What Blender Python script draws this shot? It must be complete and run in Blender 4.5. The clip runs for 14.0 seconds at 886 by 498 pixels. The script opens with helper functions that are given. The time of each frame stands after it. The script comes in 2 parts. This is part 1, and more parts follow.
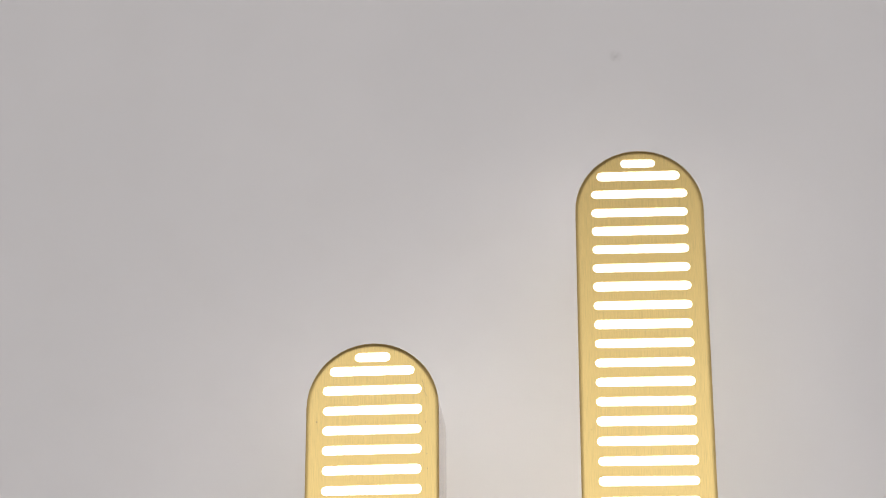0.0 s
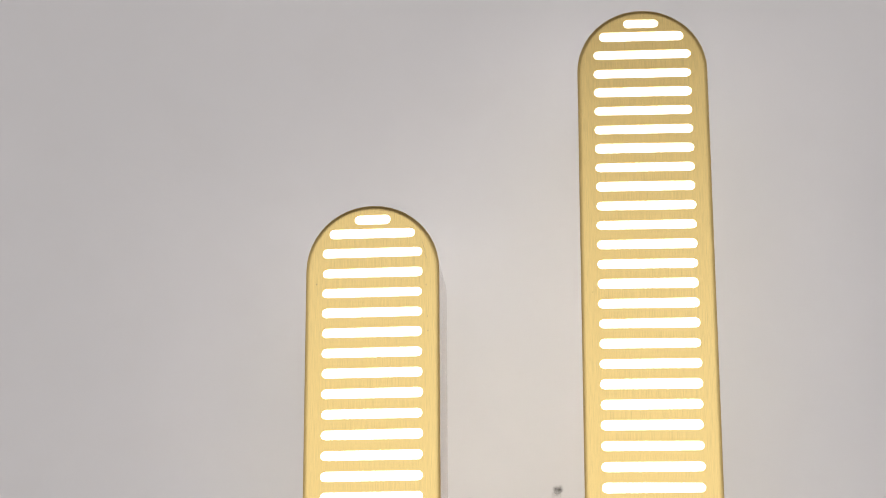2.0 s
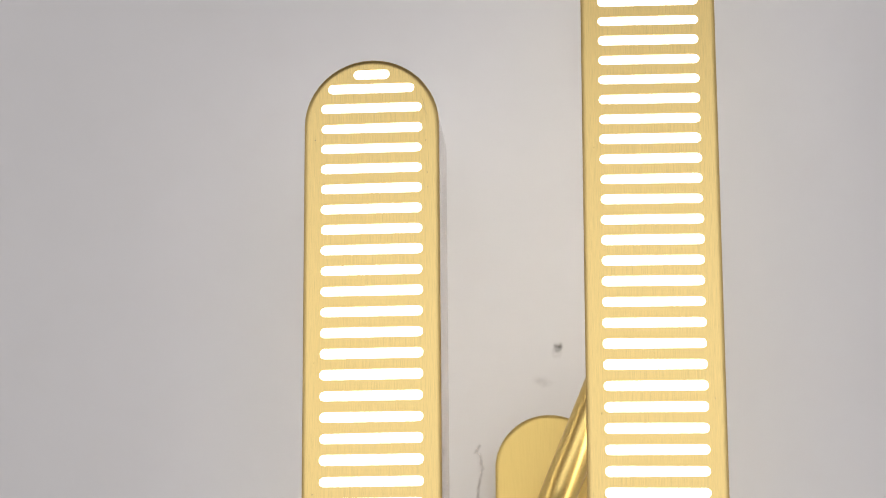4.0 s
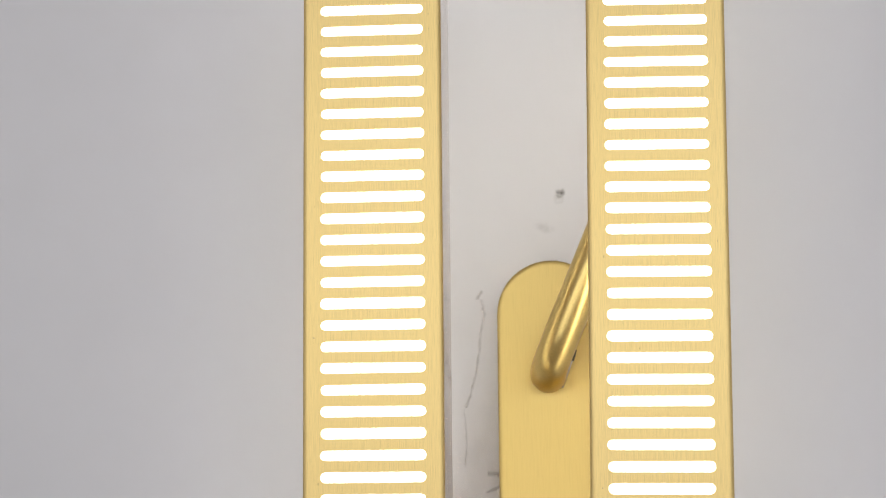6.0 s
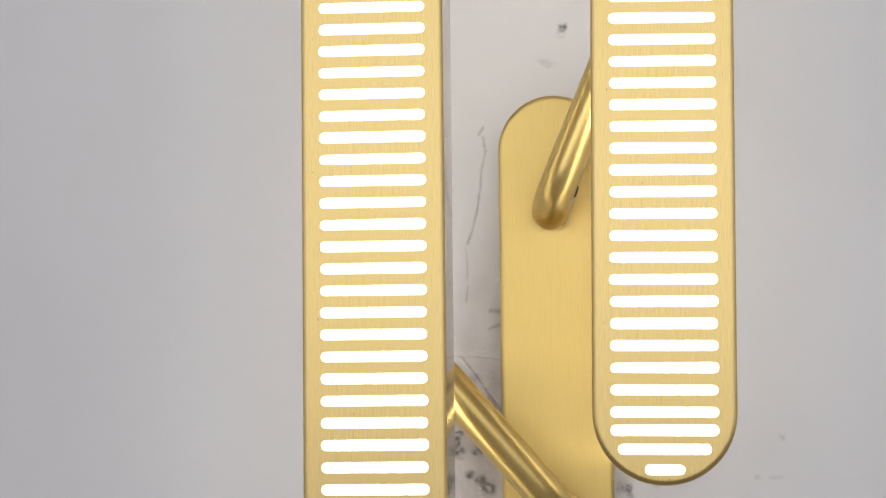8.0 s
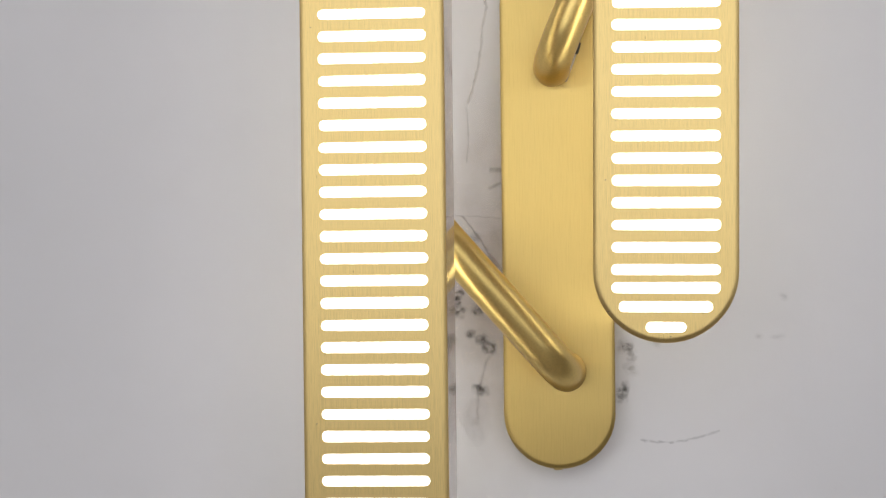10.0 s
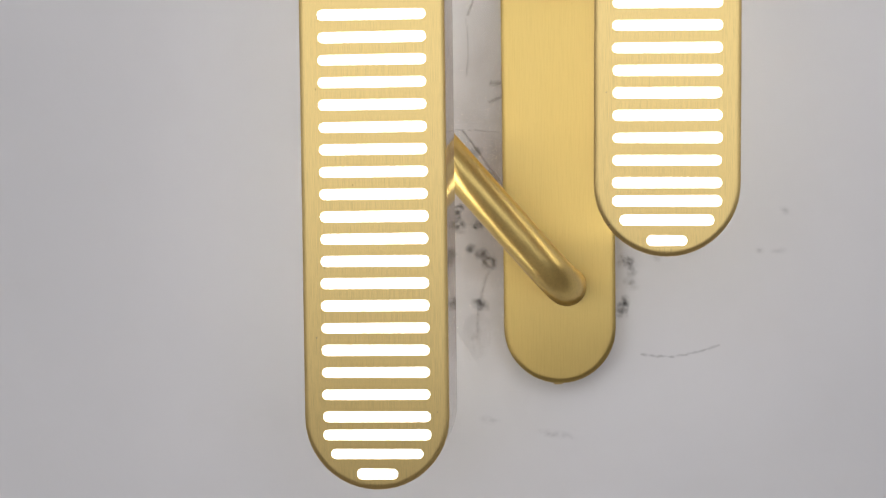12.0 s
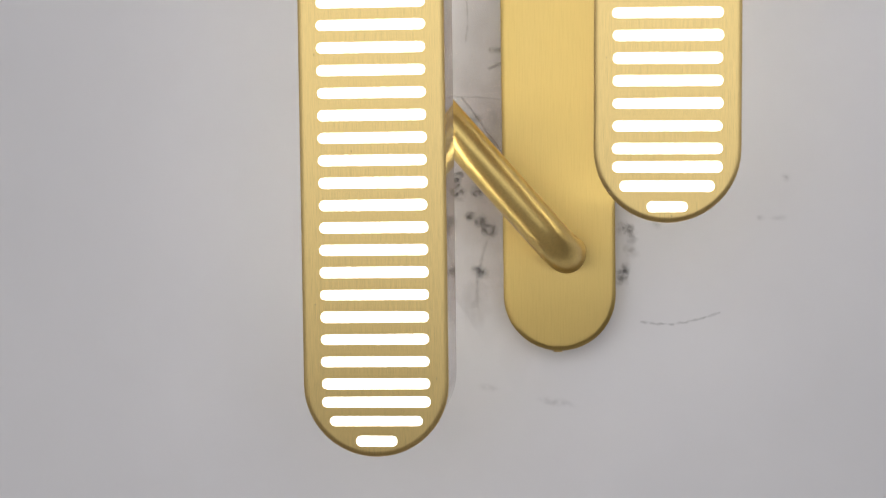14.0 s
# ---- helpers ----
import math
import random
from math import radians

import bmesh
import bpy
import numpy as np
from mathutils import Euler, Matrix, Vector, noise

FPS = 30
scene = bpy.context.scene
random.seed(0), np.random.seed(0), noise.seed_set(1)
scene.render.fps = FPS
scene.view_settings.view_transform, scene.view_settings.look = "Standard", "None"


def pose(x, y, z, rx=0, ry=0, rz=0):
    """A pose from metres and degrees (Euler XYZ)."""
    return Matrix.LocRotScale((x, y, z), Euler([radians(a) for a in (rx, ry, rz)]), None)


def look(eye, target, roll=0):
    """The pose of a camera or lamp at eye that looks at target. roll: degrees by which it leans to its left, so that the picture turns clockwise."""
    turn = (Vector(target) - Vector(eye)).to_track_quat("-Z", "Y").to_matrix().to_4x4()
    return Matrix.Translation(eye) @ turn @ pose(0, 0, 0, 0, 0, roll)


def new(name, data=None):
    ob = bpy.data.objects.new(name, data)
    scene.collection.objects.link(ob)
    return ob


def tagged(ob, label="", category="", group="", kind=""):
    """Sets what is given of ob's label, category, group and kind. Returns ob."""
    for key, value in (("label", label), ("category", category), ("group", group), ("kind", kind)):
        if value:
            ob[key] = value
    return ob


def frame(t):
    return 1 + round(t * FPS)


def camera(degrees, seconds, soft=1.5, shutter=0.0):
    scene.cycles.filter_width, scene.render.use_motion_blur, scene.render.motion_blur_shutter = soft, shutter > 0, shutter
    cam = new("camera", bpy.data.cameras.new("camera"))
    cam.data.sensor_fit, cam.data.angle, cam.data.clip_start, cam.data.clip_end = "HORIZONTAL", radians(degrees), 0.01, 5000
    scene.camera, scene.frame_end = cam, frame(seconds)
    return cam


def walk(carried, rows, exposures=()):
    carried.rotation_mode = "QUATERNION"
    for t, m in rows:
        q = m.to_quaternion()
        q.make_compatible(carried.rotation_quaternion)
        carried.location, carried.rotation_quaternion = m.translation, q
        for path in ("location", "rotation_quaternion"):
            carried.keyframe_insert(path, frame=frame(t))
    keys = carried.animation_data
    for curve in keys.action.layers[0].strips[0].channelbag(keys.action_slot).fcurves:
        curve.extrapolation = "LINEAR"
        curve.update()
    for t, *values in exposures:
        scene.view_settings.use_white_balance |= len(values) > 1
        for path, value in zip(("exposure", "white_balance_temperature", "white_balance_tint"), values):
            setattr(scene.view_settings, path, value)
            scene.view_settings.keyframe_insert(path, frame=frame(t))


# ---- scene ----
cam = camera(27.0, 14.0, 1.0)
PATH = [
    (0.0, pose(0.0374, -1.1059, 1.4704, 111.234, 0.346, 4.219)),
    (0.5, pose(0.0376, -1.1035, 1.4710, 110.395, 0.343, 4.241)),
    (1.0, pose(0.0377, -1.1020, 1.4710, 109.385, 0.347, 4.270)),
    (1.5, pose(0.0379, -1.1000, 1.4711, 108.236, 0.342, 4.290)),
    (2.0, pose(0.0371, -1.0977, 1.4708, 107.091, 0.363, 4.259)),
    (2.5, pose(0.0364, -1.0959, 1.4702, 105.997, 0.387, 4.222)),
    (3.0, pose(0.0355, -1.0935, 1.4700, 104.899, 0.422, 4.192)),
    (5.5, pose(0.0351, -1.0824, 1.4606, 99.934, 0.520, 4.296)),
    (6.0, pose(0.0352, -1.0805, 1.4583, 98.719, 0.551, 4.314)),
    (6.5, pose(0.0351, -1.0765, 1.4567, 97.454, 0.594, 4.336)),
    (7.0, pose(0.0355, -1.0745, 1.4545, 96.240, 0.581, 4.374)),
    (7.5, pose(0.0358, -1.0709, 1.4524, 95.160, 0.606, 4.415)),
    (8.0, pose(0.0361, -1.0683, 1.4504, 94.139, 0.619, 4.451)),
    (8.5, pose(0.0365, -1.0658, 1.4482, 93.152, 0.617, 4.484)),
    (9.0, pose(0.0370, -1.0629, 1.4463, 92.083, 0.635, 4.522)),
    (11.5, pose(0.0363, -1.0564, 1.4411, 88.102, 0.707, 4.525)),
    (12.0, pose(0.0362, -1.0552, 1.4401, 87.677, 0.720, 4.522)),
    (12.5, pose(0.0361, -1.0548, 1.4391, 87.256, 0.728, 4.518)),
    (13.0, pose(0.0361, -1.0536, 1.4382, 86.904, 0.740, 4.517)),
    (13.5, pose(0.0361, -1.0530, 1.4372, 86.880, 0.753, 4.501)),
    (14.0, pose(0.0360, -1.0510, 1.4363, 86.862, 0.761, 4.506)),
]
# the clip's camera settles to a slightly cooler white balance on its way down
walk(cam, PATH, [(0.0, -0.11, 6420, 8.7), (3.2, -0.15, 6420, 8.7), (5.4, -0.19, 6160, 8.2), (14.0, -0.19, 6160, 8.2)])
cam.data.dof.use_dof = True
cam.data.dof.focus_distance = 0.972
cam.data.dof.aperture_fstop = 9.8

# ---- light: an unseen, assumed window behind the camera; the lamp itself glows to the front and to the wall ----
world = bpy.data.worlds.new("world")
scene.world = world
world.use_nodes = True
wnt = world.node_tree
sky = wnt.nodes.new("ShaderNodeTexSky")
sky.sky_type, sky.sun_disc = "NISHITA", False
sky.sun_elevation, sky.sun_rotation = radians(40), radians(200)
wnt.links.new(sky.outputs[0], wnt.nodes["Background"].inputs[0])
wnt.nodes["Background"].inputs[1].default_value = 0.05


def area_lamp(name, m, sx, sy, watts, colour):
    lamp = bpy.data.lights.new(name, "AREA")
    lamp.shape, lamp.size, lamp.size_y, lamp.energy, lamp.color = "RECTANGLE", sx, sy, watts, colour
    ob = new(name, lamp)
    ob.matrix_world = m
    return ob


WINDOW = (-1.75, 1.85, 1.05, 3.15)         # x0, x1, z0, z1 in the south wall
area_lamp("assumed_window_light", look((0.05, -3.26, 2.10), (0.05, 0, 2.10)), 3.5, 2.0, 65, (0.988, 0.967, 0.99))


# ---- materials ----
def material(name):
    mat = bpy.data.materials.new(name)
    mat.use_nodes = True
    nt = mat.node_tree
    return mat, nt, nt.nodes["Principled BSDF"]


def node(nt, kind, **values):
    n = nt.nodes.new(kind)
    for key, value in values.items():
        n.inputs[key].default_value = value
    return n


def noise_of(nt, coord, scale, stretch=(1, 1, 1), detail=3.0, rough=0.55):
    mapping = node(nt, "ShaderNodeMapping", Scale=stretch)
    nt.links.new(coord, mapping.inputs["Vector"])
    tex = node(nt, "ShaderNodeTexNoise", Scale=scale, Detail=detail, Roughness=rough)
    nt.links.new(mapping.outputs[0], tex.inputs["Vector"])
    return tex.outputs["Fac"]


def ramp(nt, fac, stops):
    r = nt.nodes.new("ShaderNodeValToRGB")
    while len(r.color_ramp.elements) < len(stops):
        r.color_ramp.elements.new(0.5)
    for e, (p, c) in zip(r.color_ramp.elements, stops):
        e.position, e.color = p, (*c, 1) if len(c) == 3 else c
    nt.links.new(fac, r.inputs[0])
    return r.outputs[0]


def spread(nt, fac, low, high, a=0.0, b=1.0):
    m = node(nt, "ShaderNodeMapRange")
    for i, value in ((1, a), (2, b), (3, low), (4, high)):
        m.inputs[i].default_value = value
    nt.links.new(fac, m.inputs[0])
    return m.outputs[0]


def mixed(nt, fac, a, b, how="MIX"):
    m = nt.nodes.new("ShaderNodeMix")
    m.data_type, m.blend_type = "RGBA", how
    for socket, value in ((m.inputs[0], fac), (m.inputs[6], a), (m.inputs[7], b)):
        if isinstance(value, (int, float)):
            socket.default_value = value
        elif isinstance(value, tuple):
            socket.default_value = (*value, 1)
        else:
            nt.links.new(value, socket)
    return m.outputs[2]


def bumped(nt, bsdf, height, strength, distance):
    b = node(nt, "ShaderNodeBump", Strength=strength, Distance=distance)
    nt.links.new(height, b.inputs["Height"])
    nt.links.new(b.outputs[0], bsdf.inputs["Normal"])


def brass(name, colour, rough, aniso, grain, streak, specked=0.5):
    """Satin brass; grain: how strongly the brushed lines show, streak: the stretch of the lines in x, y, z."""
    mat, nt, bsdf = material(name)
    coord = nt.nodes.new("ShaderNodeTexCoord").outputs["Object"]
    fine = noise_of(nt, coord, 1.0, streak, 4.0, 0.65)
    wide = noise_of(nt, coord, 14.0, (1, 1, 0.5), 3.0)
    specks = noise_of(nt, coord, 420.0, (1, 1, 0.6), 1.0)
    dark = tuple(c * (1 - 0.32 * grain) for c in colour)
    light = tuple(min(1.0, c * (1 + 0.16 * grain)) for c in colour)
    base = ramp(nt, fine, [(0.3, dark), (0.5, colour), (0.72, light)])
    base = mixed(nt, spread(nt, wide, 0.0, 0.3, 0.35, 0.7), base, tuple(c * f for c, f in zip(colour, (0.95, 0.92, 0.84))))
    base = mixed(nt, spread(nt, specks, 0.0, specked, 0.76, 0.82), base, (0.16, 0.10, 0.04))
    nt.links.new(base, bsdf.inputs["Base Color"])
    bsdf.inputs["Metallic"].default_value = 1.0
    bsdf.inputs["Anisotropic"].default_value = aniso
    nt.links.new(spread(nt, fine, rough * (1 - 0.2 * grain), rough * (1 + 0.2 * grain), 0.25, 0.75), bsdf.inputs["Roughness"])
    if aniso:
        tangent = nt.nodes.new("ShaderNodeTangent")
        tangent.direction_type, tangent.axis = "RADIAL", "Z"
        nt.links.new(tangent.outputs[0], bsdf.inputs["Tangent"])
    bumped(nt, bsdf, fine, 0.12 * grain, 0.0004)
    return mat


BRASS = (0.720, 0.544, 0.224)
brushed_brass = brass("brushed_brass", BRASS, 0.50, 0.78, 0.85, (4000, 4000, 75))
plate_brass = brass("plate_brass", (0.570, 0.422, 0.148), 0.42, 0.95, 0.2, (1800, 1800, 60), 0.12)
tube_brass = brass("tube_brass", (0.70, 0.52, 0.182), 0.36, 0.0, 0.3, (700, 700, 700), 0.0)

gloss_white, nt, bsdf = material("gloss_white_acrylic")
coord = nt.nodes.new("ShaderNodeTexCoord").outputs["Object"]
nt.links.new(ramp(nt, noise_of(nt, coord, 60.0, (1, 1, 0.2), 3.0), [(0.3, (0.62, 0.53, 0.47)), (0.7, (0.68, 0.58, 0.52))]), bsdf.inputs["Base Color"])
bsdf.inputs["Roughness"].default_value = 0.06
bsdf.inputs["IOR"].default_value = 1.5

diffuser_glow, nt, bsdf = material("lit_acrylic")
bsdf.inputs["Base Color"].default_value = (0.85, 0.84, 0.80, 1)
bsdf.inputs["Roughness"].default_value = 0.4
bsdf.inputs["Emission Color"].default_value = (1.0, 0.90, 0.70, 1)
bsdf.inputs["Emission Strength"].default_value = 2.2

rear_glow, nt, bsdf = material("rear_glow_strip")
bsdf.inputs["Base Color"].default_value = (0.85, 0.84, 0.80, 1)
bsdf.inputs["Emission Color"].default_value = (1.0, 0.935, 0.82, 1)
bsdf.inputs["Emission Strength"].default_value = 5.4

wall_paint, nt, bsdf = material("wall_paint")
coord = nt.nodes.new("ShaderNodeTexCoord").outputs["Object"]
cloud = noise_of(nt, coord, 3.2, (1, 1, 0.8), 4.0, 0.5)
blotch = noise_of(nt, coord, 22.0, (1, 1, 1.2), 3.0, 0.5)
paint = ramp(nt, cloud, [(0.32, (0.70, 0.69, 0.69)), (0.68, (0.77, 0.755, 0.75))])
paint = mixed(nt, spread(nt, blotch, 0.0, 0.28, 0.5, 0.8), paint, (0.70, 0.68, 0.665))
nt.links.new(paint, bsdf.inputs["Base Color"])
bsdf.inputs["Roughness"].default_value = 0.62
bsdf.inputs["Specular IOR Level"].default_value = 0.3
bumped(nt, bsdf, noise_of(nt, coord, 180.0, (1, 1, 1), 3.0), 0.08, 0.001)


def plain(name, colour, rough, vary=0.08, scale=6.0):
    mat, nt, bsdf = material(name)
    coord = nt.nodes.new("ShaderNodeTexCoord").outputs["Object"]
    fac = noise_of(nt, coord, scale, (1, 1, 1), 5.0)
    nt.links.new(ramp(nt, fac, [(0.3, tuple(c * (1 - vary) for c in colour)), (0.7, tuple(min(1, c * (1 + vary)) for c in colour))]), bsdf.inputs["Base Color"])
    bsdf.inputs["Roughness"].default_value = rough
    return mat


room_paint = plain("room_paint", (0.38, 0.34, 0.315), 0.7)
ceiling_paint = plain("ceiling_paint", (0.30, 0.262, 0.235), 0.8)
floor_concrete = plain("floor_concrete", (0.46, 0.415, 0.38), 0.5, 0.12, 3.0)
white_frame = plain("white_frame", (0.78, 0.78, 0.77), 0.35)
window_glass, nt, bsdf = material("window_glass")
bsdf.inputs["Transmission Weight"].default_value = 1.0
bsdf.inputs["Roughness"].default_value = 0.0
bsdf.inputs["IOR"].default_value = 1.45


def smudge_material(name, colour, density, broken=0.30, scale=300.0, hollow=False):
    """Soot, pencil or painted shade on the wall: dense in the middle of the mark, broken up by noise, fading to its
    rim.
    """
    mat, nt, bsdf = material(name)
    tc = nt.nodes.new("ShaderNodeTexCoord")
    info = nt.nodes.new("ShaderNodeObjectInfo")
    shift = node(nt, "ShaderNodeVectorMath")
    shift.operation = "ADD"
    nt.links.new(tc.outputs["Object"], shift.inputs[0])
    comb = nt.nodes.new("ShaderNodeCombineXYZ")
    nt.links.new(spread(nt, info.outputs["Random"], 0, 9), comb.inputs[0])
    nt.links.new(comb.outputs[0], shift.inputs[1])
    blot = noise_of(nt, shift.outputs[0], scale, (1, 1, 1), 2.0, 0.5)
    uv = node(nt, "ShaderNodeMapping", Location=(-1, -1, 0), Scale=(2, 2, 0))
    nt.links.new(tc.outputs["UV"], uv.inputs["Vector"])
    length = node(nt, "ShaderNodeVectorMath")
    length.operation = "LENGTH"
    nt.links.new(uv.outputs[0], length.inputs[0])
    fall = spread(nt, length.outputs["Value"], 1.0, 0.0, 0.0, 1.0)
    if hollow:
        fall = ramp(nt, length.outputs["Value"], [(0.0, (0.5,) * 3), (0.3, (0.6,) * 3), (0.52, (1.0,) * 3), (1.0, (0.0,) * 3)])
    mul = node(nt, "ShaderNodeMath")
    mul.operation = "MULTIPLY"
    nt.links.new(fall, mul.inputs[0])
    nt.links.new(spread(nt, blot, 0.0, density, broken, 0.62), mul.inputs[1])
    clear = nt.nodes.new("ShaderNodeBsdfTransparent")
    mix = nt.nodes.new("ShaderNodeMixShader")
    nt.links.new(mul.outputs[0], mix.inputs[0])
    nt.links.new(clear.outputs[0], mix.inputs[1])
    nt.links.new(bsdf.outputs[0], mix.inputs[2])
    nt.links.new(mix.outputs[0], nt.nodes["Material Output"].inputs[0])
    bsdf.inputs["Base Color"].default_value = (*colour, 1)
    bsdf.inputs["Roughness"].default_value = 0.9
    return mat


soot = smudge_material("soot", (0.07, 0.064, 0.06), 0.9)
chipped_ring = smudge_material("chipped_ring", (0.15, 0.135, 0.125), 0.62, 0.34, 330.0, True)
grey_smudge = smudge_material("grey_smudge", (0.22, 0.20, 0.185), 0.44)
faint_smudge = smudge_material("faint_smudge", (0.30, 0.27, 0.25), 0.22)
crack_fill = smudge_material("crack_fill", (0.37, 0.305, 0.27), 0.36, 0.05)
# taupe wash that paints the warm shade between low bar and plate
plate_shade = smudge_material("plate_shade", (0.44, 0.37, 0.32), 0.56, 0.0, 45.0)
pencil = smudge_material("pencil", (0.24, 0.225, 0.23), 0.33, 0.28)


# ---- mesh helpers ----
def part(name, bm, mat, parent=None, label="", smooth=False):
    mesh = bpy.data.meshes.new(name)
    bm.to_mesh(mesh)
    bm.free()
    if mat:
        mesh.materials.append(mat)
    for f in mesh.polygons:
        f.use_smooth = smooth
    ob = new(name, mesh)
    ob.parent = parent
    if label:
        tagged(ob, label)
    return ob


def box(x0, x1, y0, y1, z0, z1, bm=None):
    bm = bm or bmesh.new()
    vs = [bm.verts.new((x, y, z)) for x in (x0, x1) for y in (y0, y1) for z in (z0, z1)]
    for f in ((0, 1, 3, 2), (4, 6, 7, 5), (0, 4, 5, 1), (2, 3, 7, 6), (0, 2, 6, 4), (1, 5, 7, 3)):
        bm.faces.new([vs[i] for i in f])
    return bm


def stadium(cx, z0, z1, half, n=24):
    """The outline of an upright slot with round ends: x, z, counter-clockwise as seen from the front."""
    pts = [(cx + half * math.cos(a), z1 - half + half * math.sin(a)) for a in (math.pi * k / n for k in range(n + 1))]
    return pts + [(cx + half * math.cos(a), z0 + half + half * math.sin(a)) for a in (math.pi + math.pi * k / n for k in range(n + 1))]


def lying(cx, cz, wide, high, n=7):
    r, h = high / 2, wide / 2 - high / 2
    pts = [(cx + h + r * math.cos(a), cz + r * math.sin(a)) for a in (-math.pi / 2 + math.pi * k / n for k in range(n + 1))]
    return pts + [(cx - h + r * math.cos(a), cz + r * math.sin(a)) for a in (math.pi / 2 + math.pi * k / n for k in range(n + 1))]


def ring(bm, pts, y):
    return [bm.verts.new((x, y, z)) for x, z in pts]


def bridge(bm, a, b, smooth=True):
    for i in range(len(a)):
        j = (i + 1) % len(a)
        bm.faces.new((a[i], a[j], b[j], b[i])).smooth = smooth


def rounded_shell(bm, z0, z1, half, front, depth, edge, drop, steps=7, cap=False, back=True):
    """Rings from a flat front over a rounded edge to the back of an upright round-ended body. Returns the front ring."""
    first = last = None
    for k in range(steps + 1):
        a = math.pi / 2 * k / steps
        inset = edge * (1 - math.sin(a))
        now = ring(bm, stadium(0, z0 + inset, z1 - inset, half - inset), front + drop * (1 - math.cos(a)))
        if last:
            bridge(bm, last, now)
        first, last = first or now, now
    end = ring(bm, stadium(0, z0, z1, half), front + depth)
    bridge(bm, last, end)
    if cap:
        bm.faces.new(first).smooth = False
    if back:
        bm.faces.new(end[::-1]).smooth = False
    return first


# ---- the room ----
def setting(name, bm, mat, label, category):
    return tagged(part(name, bm, mat), label, category, kind="structure")


RX0, RX1, RY, RZ = -2.1, 2.2, -3.3, 3.4
setting("wall_north", box(RX0, RX1, 0, 0.12, 0, RZ), wall_paint, "matt off-white painted wall, scuffed round the lamp", "wall")
setting("wall_west", box(RX0 - 0.12, RX0, RY - 0.12, 0.12, 0, RZ), room_paint, "plain warm grey painted side wall", "wall")
setting("wall_east", box(RX1, RX1 + 0.12, RY - 0.12, 0.12, 0, RZ), room_paint, "plain warm grey painted side wall", "wall")
wx0, wx1, wz0, wz1 = WINDOW
south = box(RX0, wx0, RY - 0.12, RY, 0, RZ)
box(wx1, RX1, RY - 0.12, RY, 0, RZ, south)
box(wx0, wx1, RY - 0.12, RY, 0, wz0, south)
box(wx0, wx1, RY - 0.12, RY, wz1, RZ, south)
setting("wall_south", south, room_paint, "plain warm grey wall with a wide window", "wall")
setting("floor", box(RX0 - 0.12, RX1 + 0.12, RY - 0.12, 0.12, -0.1, 0), floor_concrete, "worn grey-brown concrete floor", "floor")
setting("ceiling", box(RX0 - 0.12, RX1 + 0.12, RY - 0.12, 0.12, RZ, RZ + 0.1), ceiling_paint, "plain warm grey ceiling", "ceiling")
# unseen window, added to give the soft frontal light a source
window = tagged(new("window_1"), "assumed unseen window, wide and white-framed with clear glass", "window", kind="structure")
fr = box(wx0, wx1, RY - 0.10, RY - 0.05, wz0, wz0 + 0.05)
box(wx0, wx1, RY - 0.10, RY - 0.05, wz1 - 0.05, wz1, fr)
for x in (wx0, (wx0 + wx1) / 2 - 0.025, wx1 - 0.05):
    box(x, x + 0.05, RY - 0.10, RY - 0.05, wz0 + 0.05, wz1 - 0.05, fr)
part("window_frame", fr, white_frame, window)
for x in (wx0 + 0.05, (wx0 + wx1) / 2 + 0.025):
    p = part("pane", box(x, x + (wx1 - wx0) / 2 - 0.075, RY - 0.08, RY - 0.074, wz0 + 0.05, wz1 - 0.05), window_glass, window)
    p.visible_shadow = False

# ---- the wall lamp: two slotted light bars on bent-out tubes from one back plate ----
PITCH, SLOT_W, SLOT_H = 0.01101, 0.0538, 0.0053
ROWS = [(0.02983, 0.0197), (0.02206, 0.0466), (0.01124, SLOT_W)] + [(-PITCH * k, SLOT_W) for k in range(40)]
ROWS += [(-0.43844, SLOT_W), (-0.44781, 0.0464), (-0.45788, 0.0204)]
BAR_Z0, BAR_Z1, BAR_HALF, BAR_DEPTH, EDGE, SKIN = -0.4658, 0.0382, 0.0359, 0.060, 0.0028, 0.0009
DROP = 0.0018

sconce = tagged(new("wall_sconce"), "brushed brass wall lamp with two lit slotted upright bars", "wall lamp")
sconce.location = (0.019, 0, 1.468)


def on_sconce(ob, m):
    ob.parent = sconce
    ob.matrix_parent_inverse = sconce_inverse
    ob.matrix_basis = m
    return ob


sconce_inverse = Matrix.Translation(sconce.location).inverted()


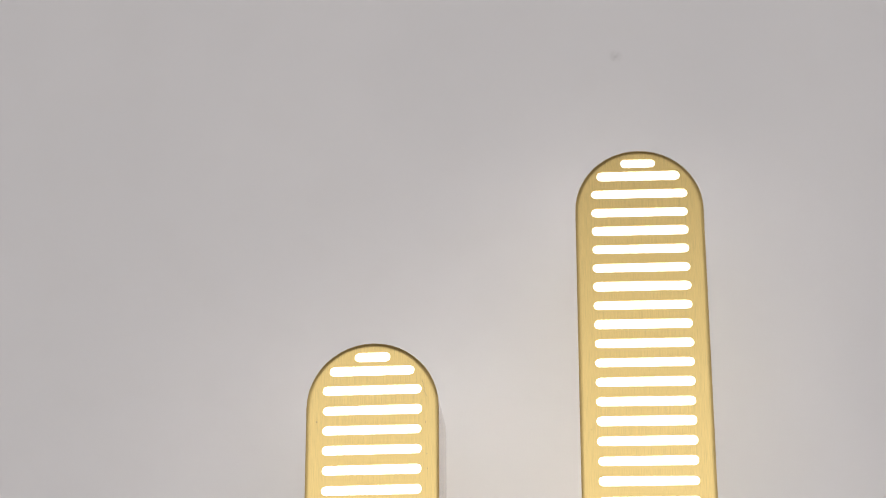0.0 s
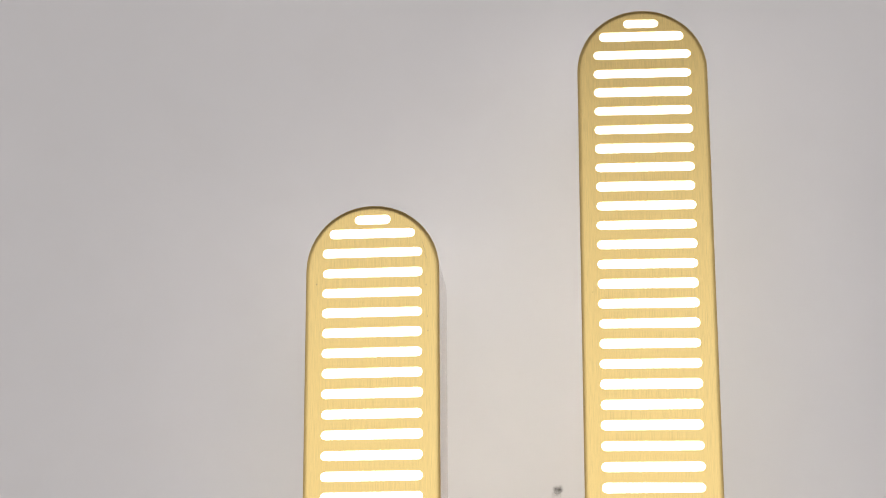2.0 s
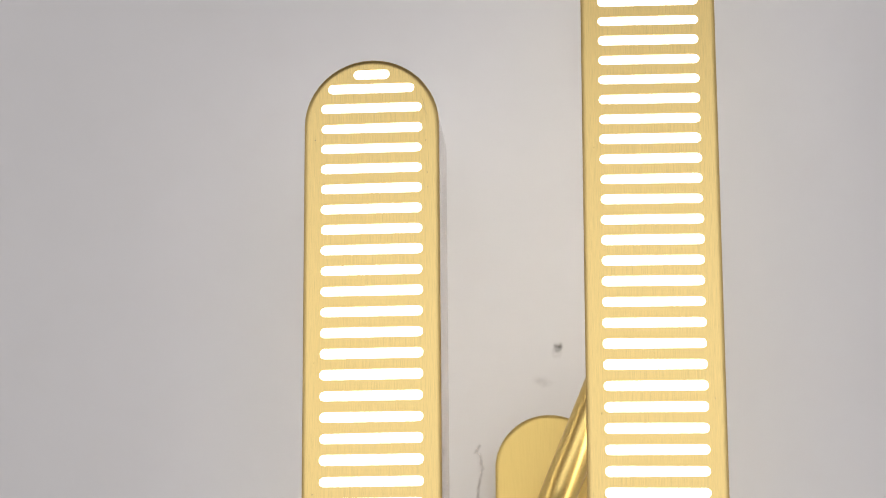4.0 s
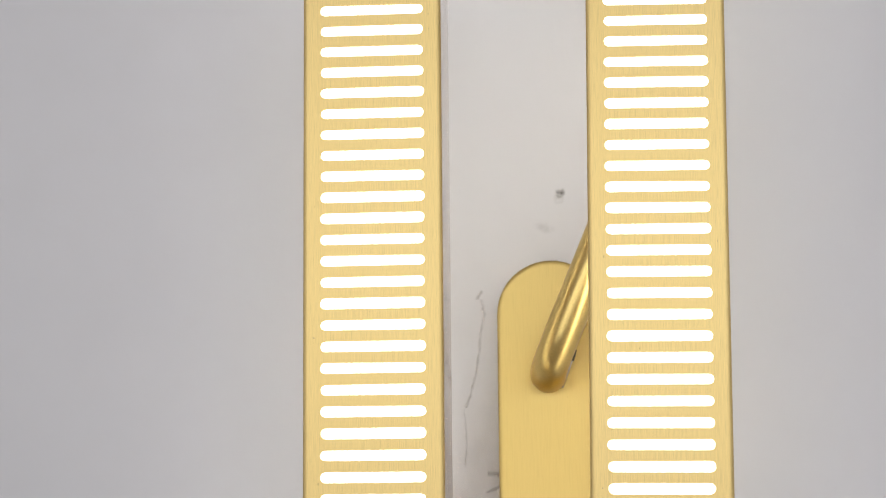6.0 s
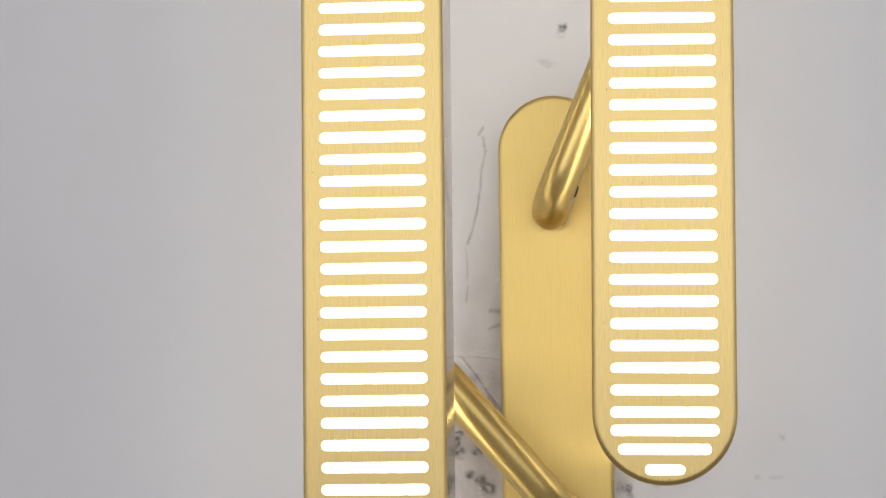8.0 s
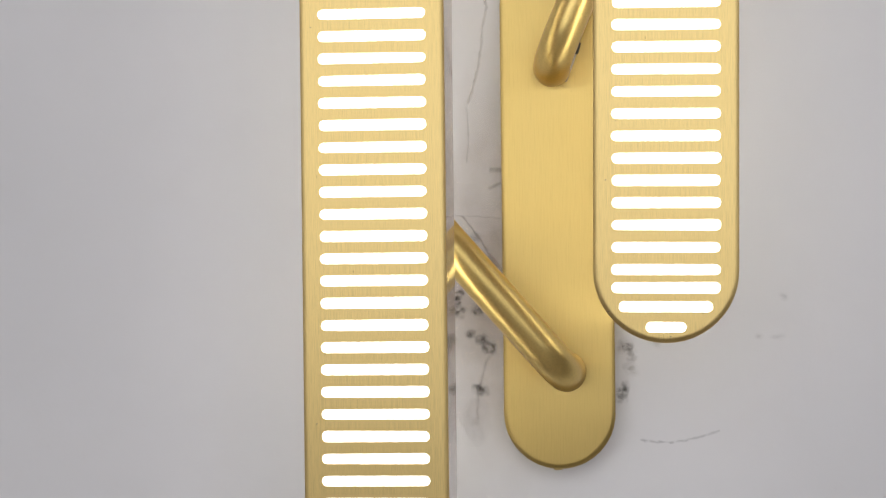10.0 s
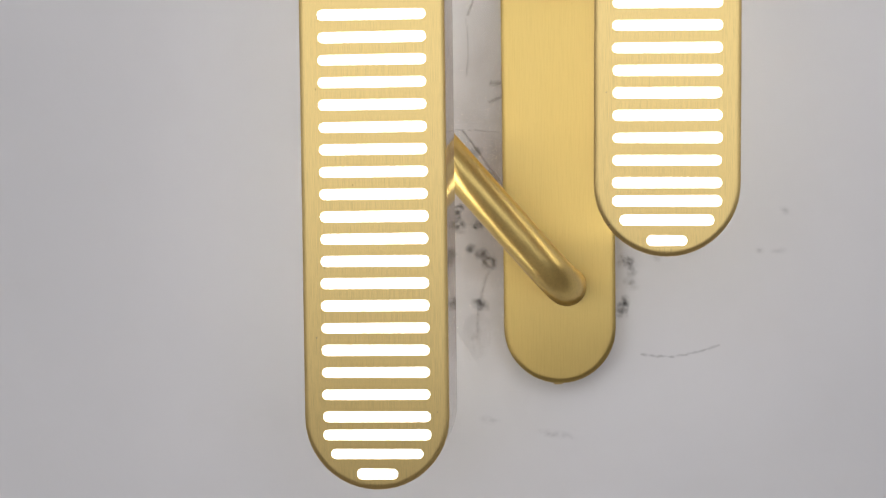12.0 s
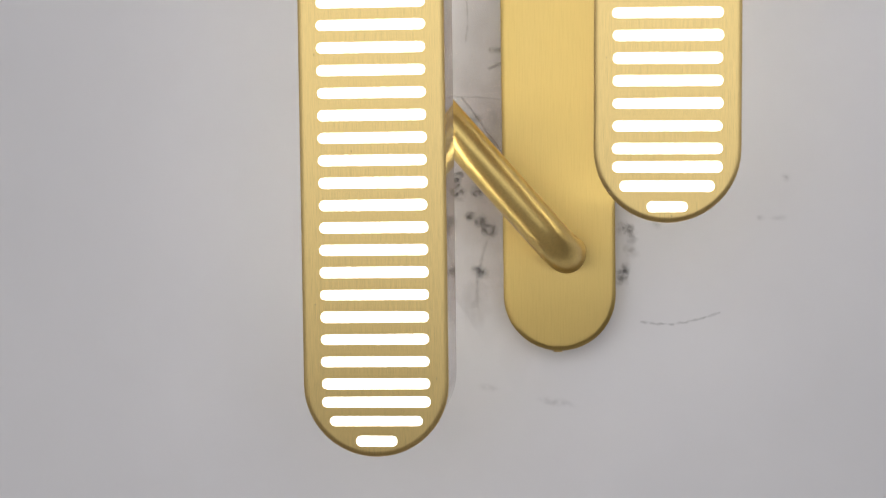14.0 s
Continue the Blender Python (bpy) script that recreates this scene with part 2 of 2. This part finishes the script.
def grille_mesh(rng):
    """The front sheet: flat face with real slots, a rounded rim, and the slots' cut edges."""
    bm = bmesh.new()
    outer = rounded_shell(bm, BAR_Z0, BAR_Z1, BAR_HALF, 0.0, DROP + 0.0012, EDGE, DROP, back=False)
    edges = [bm.edges.get((outer[i], outer[(i + 1) % len(outer)])) for i in range(len(outer))]
    for z, wide in ROWS:
        w, h = wide + rng.uniform(-0.0003, 0.0003), SLOT_H + rng.uniform(-0.00015, 0.00015)
        swell_l, swell_r = rng.uniform(-0.00012, 0.00028), rng.uniform(-0.00012, 0.00034)
        pts = []
        for x, pz in lying(rng.uniform(-0.00015, 0.00015), z, w, h):
            swell = swell_r if x > 0 else swell_l
            pts.append((x, pz + swell * (1 if pz > z else -0.4) + rng.uniform(-0.00004, 0.00004)))
        loop, inner = ring(bm, pts, 0.0), ring(bm, pts, SKIN)
        bridge(bm, inner, loop, False)
        edges += [bm.edges.get((loop[i], loop[(i + 1) % len(loop)])) for i in range(len(loop))]
    flat = bmesh.ops.triangle_fill(bm, use_beauty=True, use_dissolve=False, edges=edges, normal=(0, -1, 0))
    for g in flat["geom"]:
        if isinstance(g, bmesh.types.BMFace):
            g.smooth = False
    bmesh.ops.recalc_face_normals(bm, faces=bm.faces)
    return bm


def housing_mesh():
    bm = bmesh.new()
    a = ring(bm, stadium(0, BAR_Z0 + 0.0002, BAR_Z1 - 0.0002, BAR_HALF - 0.0002), DROP + 0.0004)
    lip = ring(bm, stadium(0, BAR_Z0 + 0.002, BAR_Z1 - 0.002, BAR_HALF - 0.002), DROP + 0.0004)
    b = ring(bm, stadium(0, BAR_Z0 + 0.0002, BAR_Z1 - 0.0002, BAR_HALF - 0.0002), BAR_DEPTH - 0.0003)
    c = ring(bm, stadium(0, BAR_Z0 + 0.0005, BAR_Z1 - 0.0005, BAR_HALF - 0.0005), BAR_DEPTH)
    bridge(bm, lip, a)
    bridge(bm, a, b)
    bridge(bm, b, c)
    bm.faces.new(c[::-1])
    for loop in (a, b, c):
        for i in range(len(loop)):
            bm.edges.get((loop[i], loop[(i + 1) % len(loop)])).smooth = False
    bmesh.ops.recalc_face_normals(bm, faces=bm.faces)
    return bm


def insert_mesh(wide):
    bm = bmesh.new()
    pts = lying(0, 0, wide + 0.0016, SLOT_H + 0.0016)
    a, b = ring(bm, pts, SKIN + 0.0001), ring(bm, pts, SKIN + 0.003)
    bridge(bm, a, b, False)
    bm.faces.new(a)
    bm.faces.new(b[::-1])
    bmesh.ops.recalc_face_normals(bm, faces=bm.faces)
    mesh = bpy.data.meshes.new("diffuser")
    bm.to_mesh(mesh)
    bm.free()
    mesh.materials.append(diffuser_glow)
    return mesh


insert_meshes = {wide: insert_mesh(wide) for wide in {w for _, w in ROWS}}


def shade_flags(ob):
    """Round where the outline bends, flat on the face."""
    for f in ob.data.polygons:
        f.use_smooth = abs(f.normal.y) < 0.985


def light_bar(m, seed, label):
    rng = random.Random(seed)
    bar = on_sconce(part("light_bar", housing_mesh(), gloss_white, None, label), m)
    shade_flags(bar)
    face = part("front_grille", grille_mesh(rng), brushed_brass, bar, "vertically brushed brass front with round-ended slots")
    shade_flags(face)
    strip = bmesh.new()
    loops = [ring(strip, stadium(0, BAR_Z0 + BAR_HALF - half, BAR_Z1 - BAR_HALF + half, half), BAR_DEPTH + y)
             for half, y in ((0.0335, -0.0005), (0.0335, 0.0020), (0.0265, 0.0020), (0.0265, -0.0005))]
    for a, b in zip(loops, loops[1:]):
        bridge(strip, a, b, False)
    bmesh.ops.recalc_face_normals(strip, faces=strip.faces)
    part("rear_diffuser", strip, rear_glow, bar, "thin glowing strip round the rim of the back")
    for z, wide in ROWS:
        glow = new("diffuser", insert_meshes[wide])
        glow.parent = bar
        glow.location = (0, 0, z)
    return bar


low_bar = light_bar(pose(-0.0696, -0.1528, 1.75), 3, "lower-hung light bar, glossy white body, lit brass front")
high_bar = light_bar(pose(0.0793, -0.1430, 1.8639, 0, 0.657, 0), 4, "higher-hung light bar, glossy white body, lit brass front")


def nick(bar, x, z, wide, high, turn=0.0):
    """A small dark dent or scratch in the brass face of a bar."""
    bm = bmesh.new()
    rim = [bm.verts.new((wide / 2 * math.cos(a) * k, -0.00006, high / 2 * math.sin(a) * k)) for a, k in ((2 * math.pi * i / 9, 1 + 0.2 * math.sin(5 * i + 1000 * x)) for i in range(9))]
    deep = bm.verts.new((0, -0.00002, 0))
    for i in range(9):
        bm.faces.new((rim[i], rim[(i + 1) % 9], deep))
    ob = part("nick", bm, nick_brown, bar, "tiny dark dent in the brass")
    ob.matrix_basis = pose(x, 0, z, 0, turn, 0)


nick_brown = plain("nick_brown", (0.36, 0.25, 0.12), 0.5)
lead_grey = plain("lead_grey", (0.50, 0.46, 0.42), 0.4, 0.08, 400.0)
grommet_black = plain("grommet_black", (0.05, 0.045, 0.04), 0.6, 0.1, 400.0)
for args in ((0.0278, 0.0135, 0.00018, 0.0070, -14), (0.0289, 0.0085, 0.00018, 0.0040, -24), (0.0290, -0.0075, 0.0005, 0.0009), (0.0296, -0.0250, 0.0005, 0.0008),
             (-0.0300, -0.0060, 0.0006, 0.0008), (0.0299, -0.0330, 0.0006, 0.0006), (-0.0302, -0.1935, 0.0008, 0.0007), (-0.0293, -0.3900, 0.0007, 0.0009), (0.0302, -0.4270, 0.0006, 0.0006)):
    nick(low_bar, *args)
for args in ((-0.0283, -0.4500, 0.0010, 0.0011, 30), (-0.0298, -0.3850, 0.0006, 0.0008), (0.0022, -0.4625, 0.0007, 0.0006), (0.0300, -0.2600, 0.0005, 0.0008), (0.0180, -0.4510, 0.0010, 0.0003, 10)):
    nick(high_bar, *args)

bm = bmesh.new()
rounded_shell(bm, 1.3224, 1.6127, 0.03116, -0.026, 0.026, 0.0028, 0.0018, cap=True)
bmesh.ops.recalc_face_normals(bm, faces=bm.faces)
plate = part("back_plate", bm, plate_brass)
shade_flags(plate)
on_sconce(plate, pose(0.0191, 0, 0))


def tube(name, line, radius, mat, sides=32):
    """A round tube along a smooth line of points."""
    line = [Vector(p) for p in line]
    bm = bmesh.new()
    rings, side = [], Vector((1, 0, 0))
    for i, p in enumerate(line):
        way = (line[min(i + 1, len(line) - 1)] - line[max(i - 1, 0)]).normalized()
        side = (side - way * side.dot(way)).normalized()
        up = way.cross(side)
        rings.append([bm.verts.new(p + (side * math.cos(t) + up * math.sin(t)) * radius) for t in (2 * math.pi * k / sides for k in range(sides))])
    for r0, r1 in zip(rings, rings[1:]):
        bridge(bm, r0, r1)
    bm.faces.new(rings[0][::-1])
    bm.faces.new(rings[-1])
    bmesh.ops.recalc_face_normals(bm, faces=bm.faces)
    return on_sconce(part(name, bm, mat, None, "", True), Matrix.Identity(4))


def arm(knee, top, radius, reach=0.024):
    """From a short stub on the plate the tube bends over and runs straight to the back of a bar."""
    knee, top = Vector(knee), Vector(top)
    foot = Vector((knee.x, -0.0255, knee.z))
    way = (top - knee).normalized()
    after = knee + way * reach
    line = [foot]
    for k in range(13):
        t = k / 12
        line.append((foot + Vector((0, -0.010, 0))) * (1 - t) ** 2 + knee * 2 * t * (1 - t) + after * t * t)
    return tube("arm", line + [after.lerp(top, k / 6) for k in range(1, 7)], radius, tube_brass)


arm((0.0235, -0.058, 1.3771), (-0.0696, -0.086, 1.4862), 0.0106)
arm((0.0171, -0.058, 1.5464), (0.0750, -0.077, 1.6806), 0.0102)
# a thin lead comes out of the plate behind the upper arm and slips into a dark grommet on the tube
lead = tube("lead", [(0.0246, -0.0255, 1.5390), (0.0262, -0.0275, 1.5432), (0.0286, -0.0305, 1.5492), (0.0308, -0.0335, 1.5552)], 0.0007, lead_grey, 10)
tagged(lead, "thin pale grey lead behind the arm")
grommet = tube("grommet", [(0.0304, -0.0330, 1.5542), (0.0313, -0.0345, 1.5568), (0.0320, -0.0370, 1.5590)], 0.0014, grommet_black, 12)
tagged(grommet, "small black rubber grommet")
bm = bmesh.new()
bmesh.ops.create_cone(bm, cap_ends=True, segments=20, radius1=0.0026, radius2=0.0022, depth=0.0016)
screw = part("screw", bm, tube_brass, None, "small brass grub screw in the plate's edge", True)
on_sconce(screw, pose(0.0178, -0.0150, 1.3218))


# ---- marks on the wall ----
def mark_mesh(outline, uvs, y):
    bm = bmesh.new()
    layer = bm.loops.layers.uv.new("UVMap")
    vs = [bm.verts.new((x, y, z)) for x, z in outline]
    f = bm.faces.new(vs)
    for loop, uv in zip(f.loops, uvs):
        loop[layer].uv = uv
    return bm


rng = random.Random(11)


def smudge(x, z, wide, high, mat, label, turn=0.0, name="wall_smudge"):
    n = 16
    wob = [1 + rng.uniform(-0.18, 0.18) for _ in range(n)]
    ang = [2 * math.pi * k / n for k in range(n)]
    pts = [(wide / 2 * w * math.cos(a), high / 2 * w * math.sin(a)) for a, w in zip(ang, wob)]
    uvs = [(0.5 + 0.5 * math.cos(a), 0.5 + 0.5 * math.sin(a)) for a in ang]
    ob = part(name, mark_mesh(pts, uvs, 0), mat)
    ob.matrix_basis = pose(x, (-0.0002 if mat == plate_shade else -0.0005) - rng.uniform(0, 0.0002), z, 0, turn, 0)
    return tagged(ob, label, "wall mark", "marks on the wall")


def stroke(points, wide, mat, label, name):
    """A thin hand-drawn or cracked line along a few points."""
    pts = []
    for (x0, z0), (x1, z1) in zip(points, points[1:]):
        for k in range(6):
            t = k / 6
            pts.append((x0 + (x1 - x0) * t + rng.uniform(-0.0003, 0.0003), z0 + (z1 - z0) * t + rng.uniform(-0.0003, 0.0003)))
    pts.append(points[-1])
    cx, cz = points[0]
    bm = bmesh.new()
    layer = bm.loops.layers.uv.new("UVMap")
    pairs = []
    for i, (x, z) in enumerate(pts):
        xa, za = pts[max(0, i - 1)]
        xb, zb = pts[min(len(pts) - 1, i + 1)]
        d = Vector((xb - xa, zb - za)).normalized()
        h = wide / 2 * rng.uniform(0.6, 1.2)
        pairs.append(((bm.verts.new((x - cx - d.y * h, 0, z - cz + d.x * h)), (0.5, 0.0)), (bm.verts.new((x - cx, 0, z - cz)), (0.5, 0.5)), (bm.verts.new((x - cx + d.y * h, 0, z - cz - d.x * h)), (0.5, 1.0))))
    for p, q in zip(pairs, pairs[1:]):
        for k in (0, 1):
            four = (p[k], p[k + 1], q[k + 1], q[k])
            f = bm.faces.new([v for v, _ in four])
            for loop, (_, uv) in zip(f.loops, four):
                loop[layer].uv = uv
    ob = part(name, bm, mat)
    ob.location = (cx, -0.0006, cz)
    return tagged(ob, label, "wall mark", "marks on the wall")


# the plate's soft shade on the wall, laid on as a coloured patch
PLATE_SHADE = "soft warm grey shade painted on the wall beside the lamp plate"
smudge(-0.0190, 1.4300, 0.070, 0.270, plate_shade, PLATE_SHADE, 0, "wall_grime")
HOLE = "dark chipped drill mark in the painted wall"
SOOT = "small black smudge on the painted wall"
FAINT = "faint grey smudge on the painted wall"
smudge(0.0252, 1.6573, 0.0074, 0.0066, soot, HOLE, 0, "drill_mark")
smudge(0.0243, 1.6536, 0.0075, 0.0090, grey_smudge, HOLE, 20, "drill_mark")
for x, z, w, h, mat in (
        (-0.0382, 1.4200, 0.0080, 0.0065, chipped_ring), (-0.0395, 1.4163, 0.0070, 0.0068, chipped_ring),
        (-0.0386, 1.4103, 0.0110, 0.0100, soot), (-0.0275, 1.4106, 0.0085, 0.0070, chipped_ring),
        (-0.0319, 1.3973, 0.0070, 0.0072, soot), (-0.0255, 1.3940, 0.0088, 0.0080, soot),
        (-0.0209, 1.3893, 0.0100, 0.0092, chipped_ring), (-0.0264, 1.3652, 0.0110, 0.0085, soot),
        (-0.0423, 1.3940, 0.0070, 0.0070, grey_smudge), (-0.0440, 1.3655, 0.0070, 0.0070, grey_smudge),
        (-0.0287, 1.4525, 0.0100, 0.0075, grey_smudge),
        (0.0548, 1.3905, 0.0085, 0.0110, grey_smudge), (0.0590, 1.3880, 0.0085, 0.0100, soot),
        (0.0603, 1.3825, 0.0080, 0.0060, grey_smudge), (0.0596, 1.3762, 0.0120, 0.0090, grey_smudge),
        (0.0550, 1.3645, 0.0090, 0.0120, soot), (0.0532, 1.3605, 0.0110, 0.0110, grey_smudge)):
    smudge(x, z, w, h, mat, SOOT if mat == soot else HOLE if mat == chipped_ring else FAINT, rng.uniform(-40, 40))
for x, z, w, h in ((0.1464, 1.4172, 0.008, 0.006), (0.1323, 1.3947, 0.007, 0.005), (0.1428, 1.3947, 0.012, 0.005),
                   (-0.0224, 1.2985, 0.016, 0.006), (0.0157, 1.2902, 0.030, 0.006), (0.0159, 1.6358, 0.016, 0.008),
                   (0.0748, 2.0346, 0.010, 0.010), (-0.030, 1.345, 0.018, 0.030), (0.074, 1.391, 0.010, 0.006)):
    smudge(x, z, w, h, faint_smudge, FAINT, rng.uniform(-12, 12))
stroke([(-0.0215, 1.5990), (-0.0240, 1.5955), (-0.0252, 1.5935)], 0.0030, crack_fill, "short brown chip at the top of a plaster crack", "wall_crack")
stroke([(-0.0222, 1.5935), (-0.0208, 1.5850), (-0.0232, 1.5734), (-0.0240, 1.5636), (-0.0259, 1.5505), (-0.0293, 1.5375), (-0.0320, 1.5300)], 0.0026, crack_fill, "thin brown plaster crack running down the wall", "wall_crack")
stroke([(-0.0330, 1.5290), (-0.0322, 1.5200), (-0.0318, 1.5080), (-0.0330, 1.4960)], 0.0016, faint_smudge, "faint end of a plaster crack in the wall", "wall_crack")
stroke([(-0.0200, 1.4916), (-0.0125, 1.4910)], 0.0036, crack_fill, "short grey pencil dash beside the lamp plate", "pencil_mark")
stroke([(-0.0205, 1.4805), (-0.0160, 1.4828), (-0.0125, 1.4842)], 0.0032, crack_fill, "short slanting pencil dash beside the lamp plate", "pencil_mark")
stroke([(-0.0360, 1.4652), (-0.0270, 1.4530), (-0.0200, 1.4425), (-0.0135, 1.4335)], 0.0022, crack_fill, "slanting grey scrape beside the lamp plate", "wall_scratch")
stroke([(-0.0413, 1.4652), (-0.0280, 1.4650), (-0.0140, 1.4635)], 0.0012, faint_smudge, "faint level pencil line on the wall", "pencil_mark")
stroke([(0.0645, 1.3362), (0.0730, 1.3350), (0.0820, 1.3347), (0.0900, 1.3357), (0.1000, 1.3380), (0.1095, 1.3412)], 0.0022, pencil, "long curved grey scratch on the painted wall", "wall_scratch")
stroke([(-0.0215, 1.3850), (-0.0245, 1.3760), (-0.0275, 1.3640), (-0.0285, 1.3480)], 0.0022, faint_smudge, "faint grey streak running down the wall", "wall_scratch")
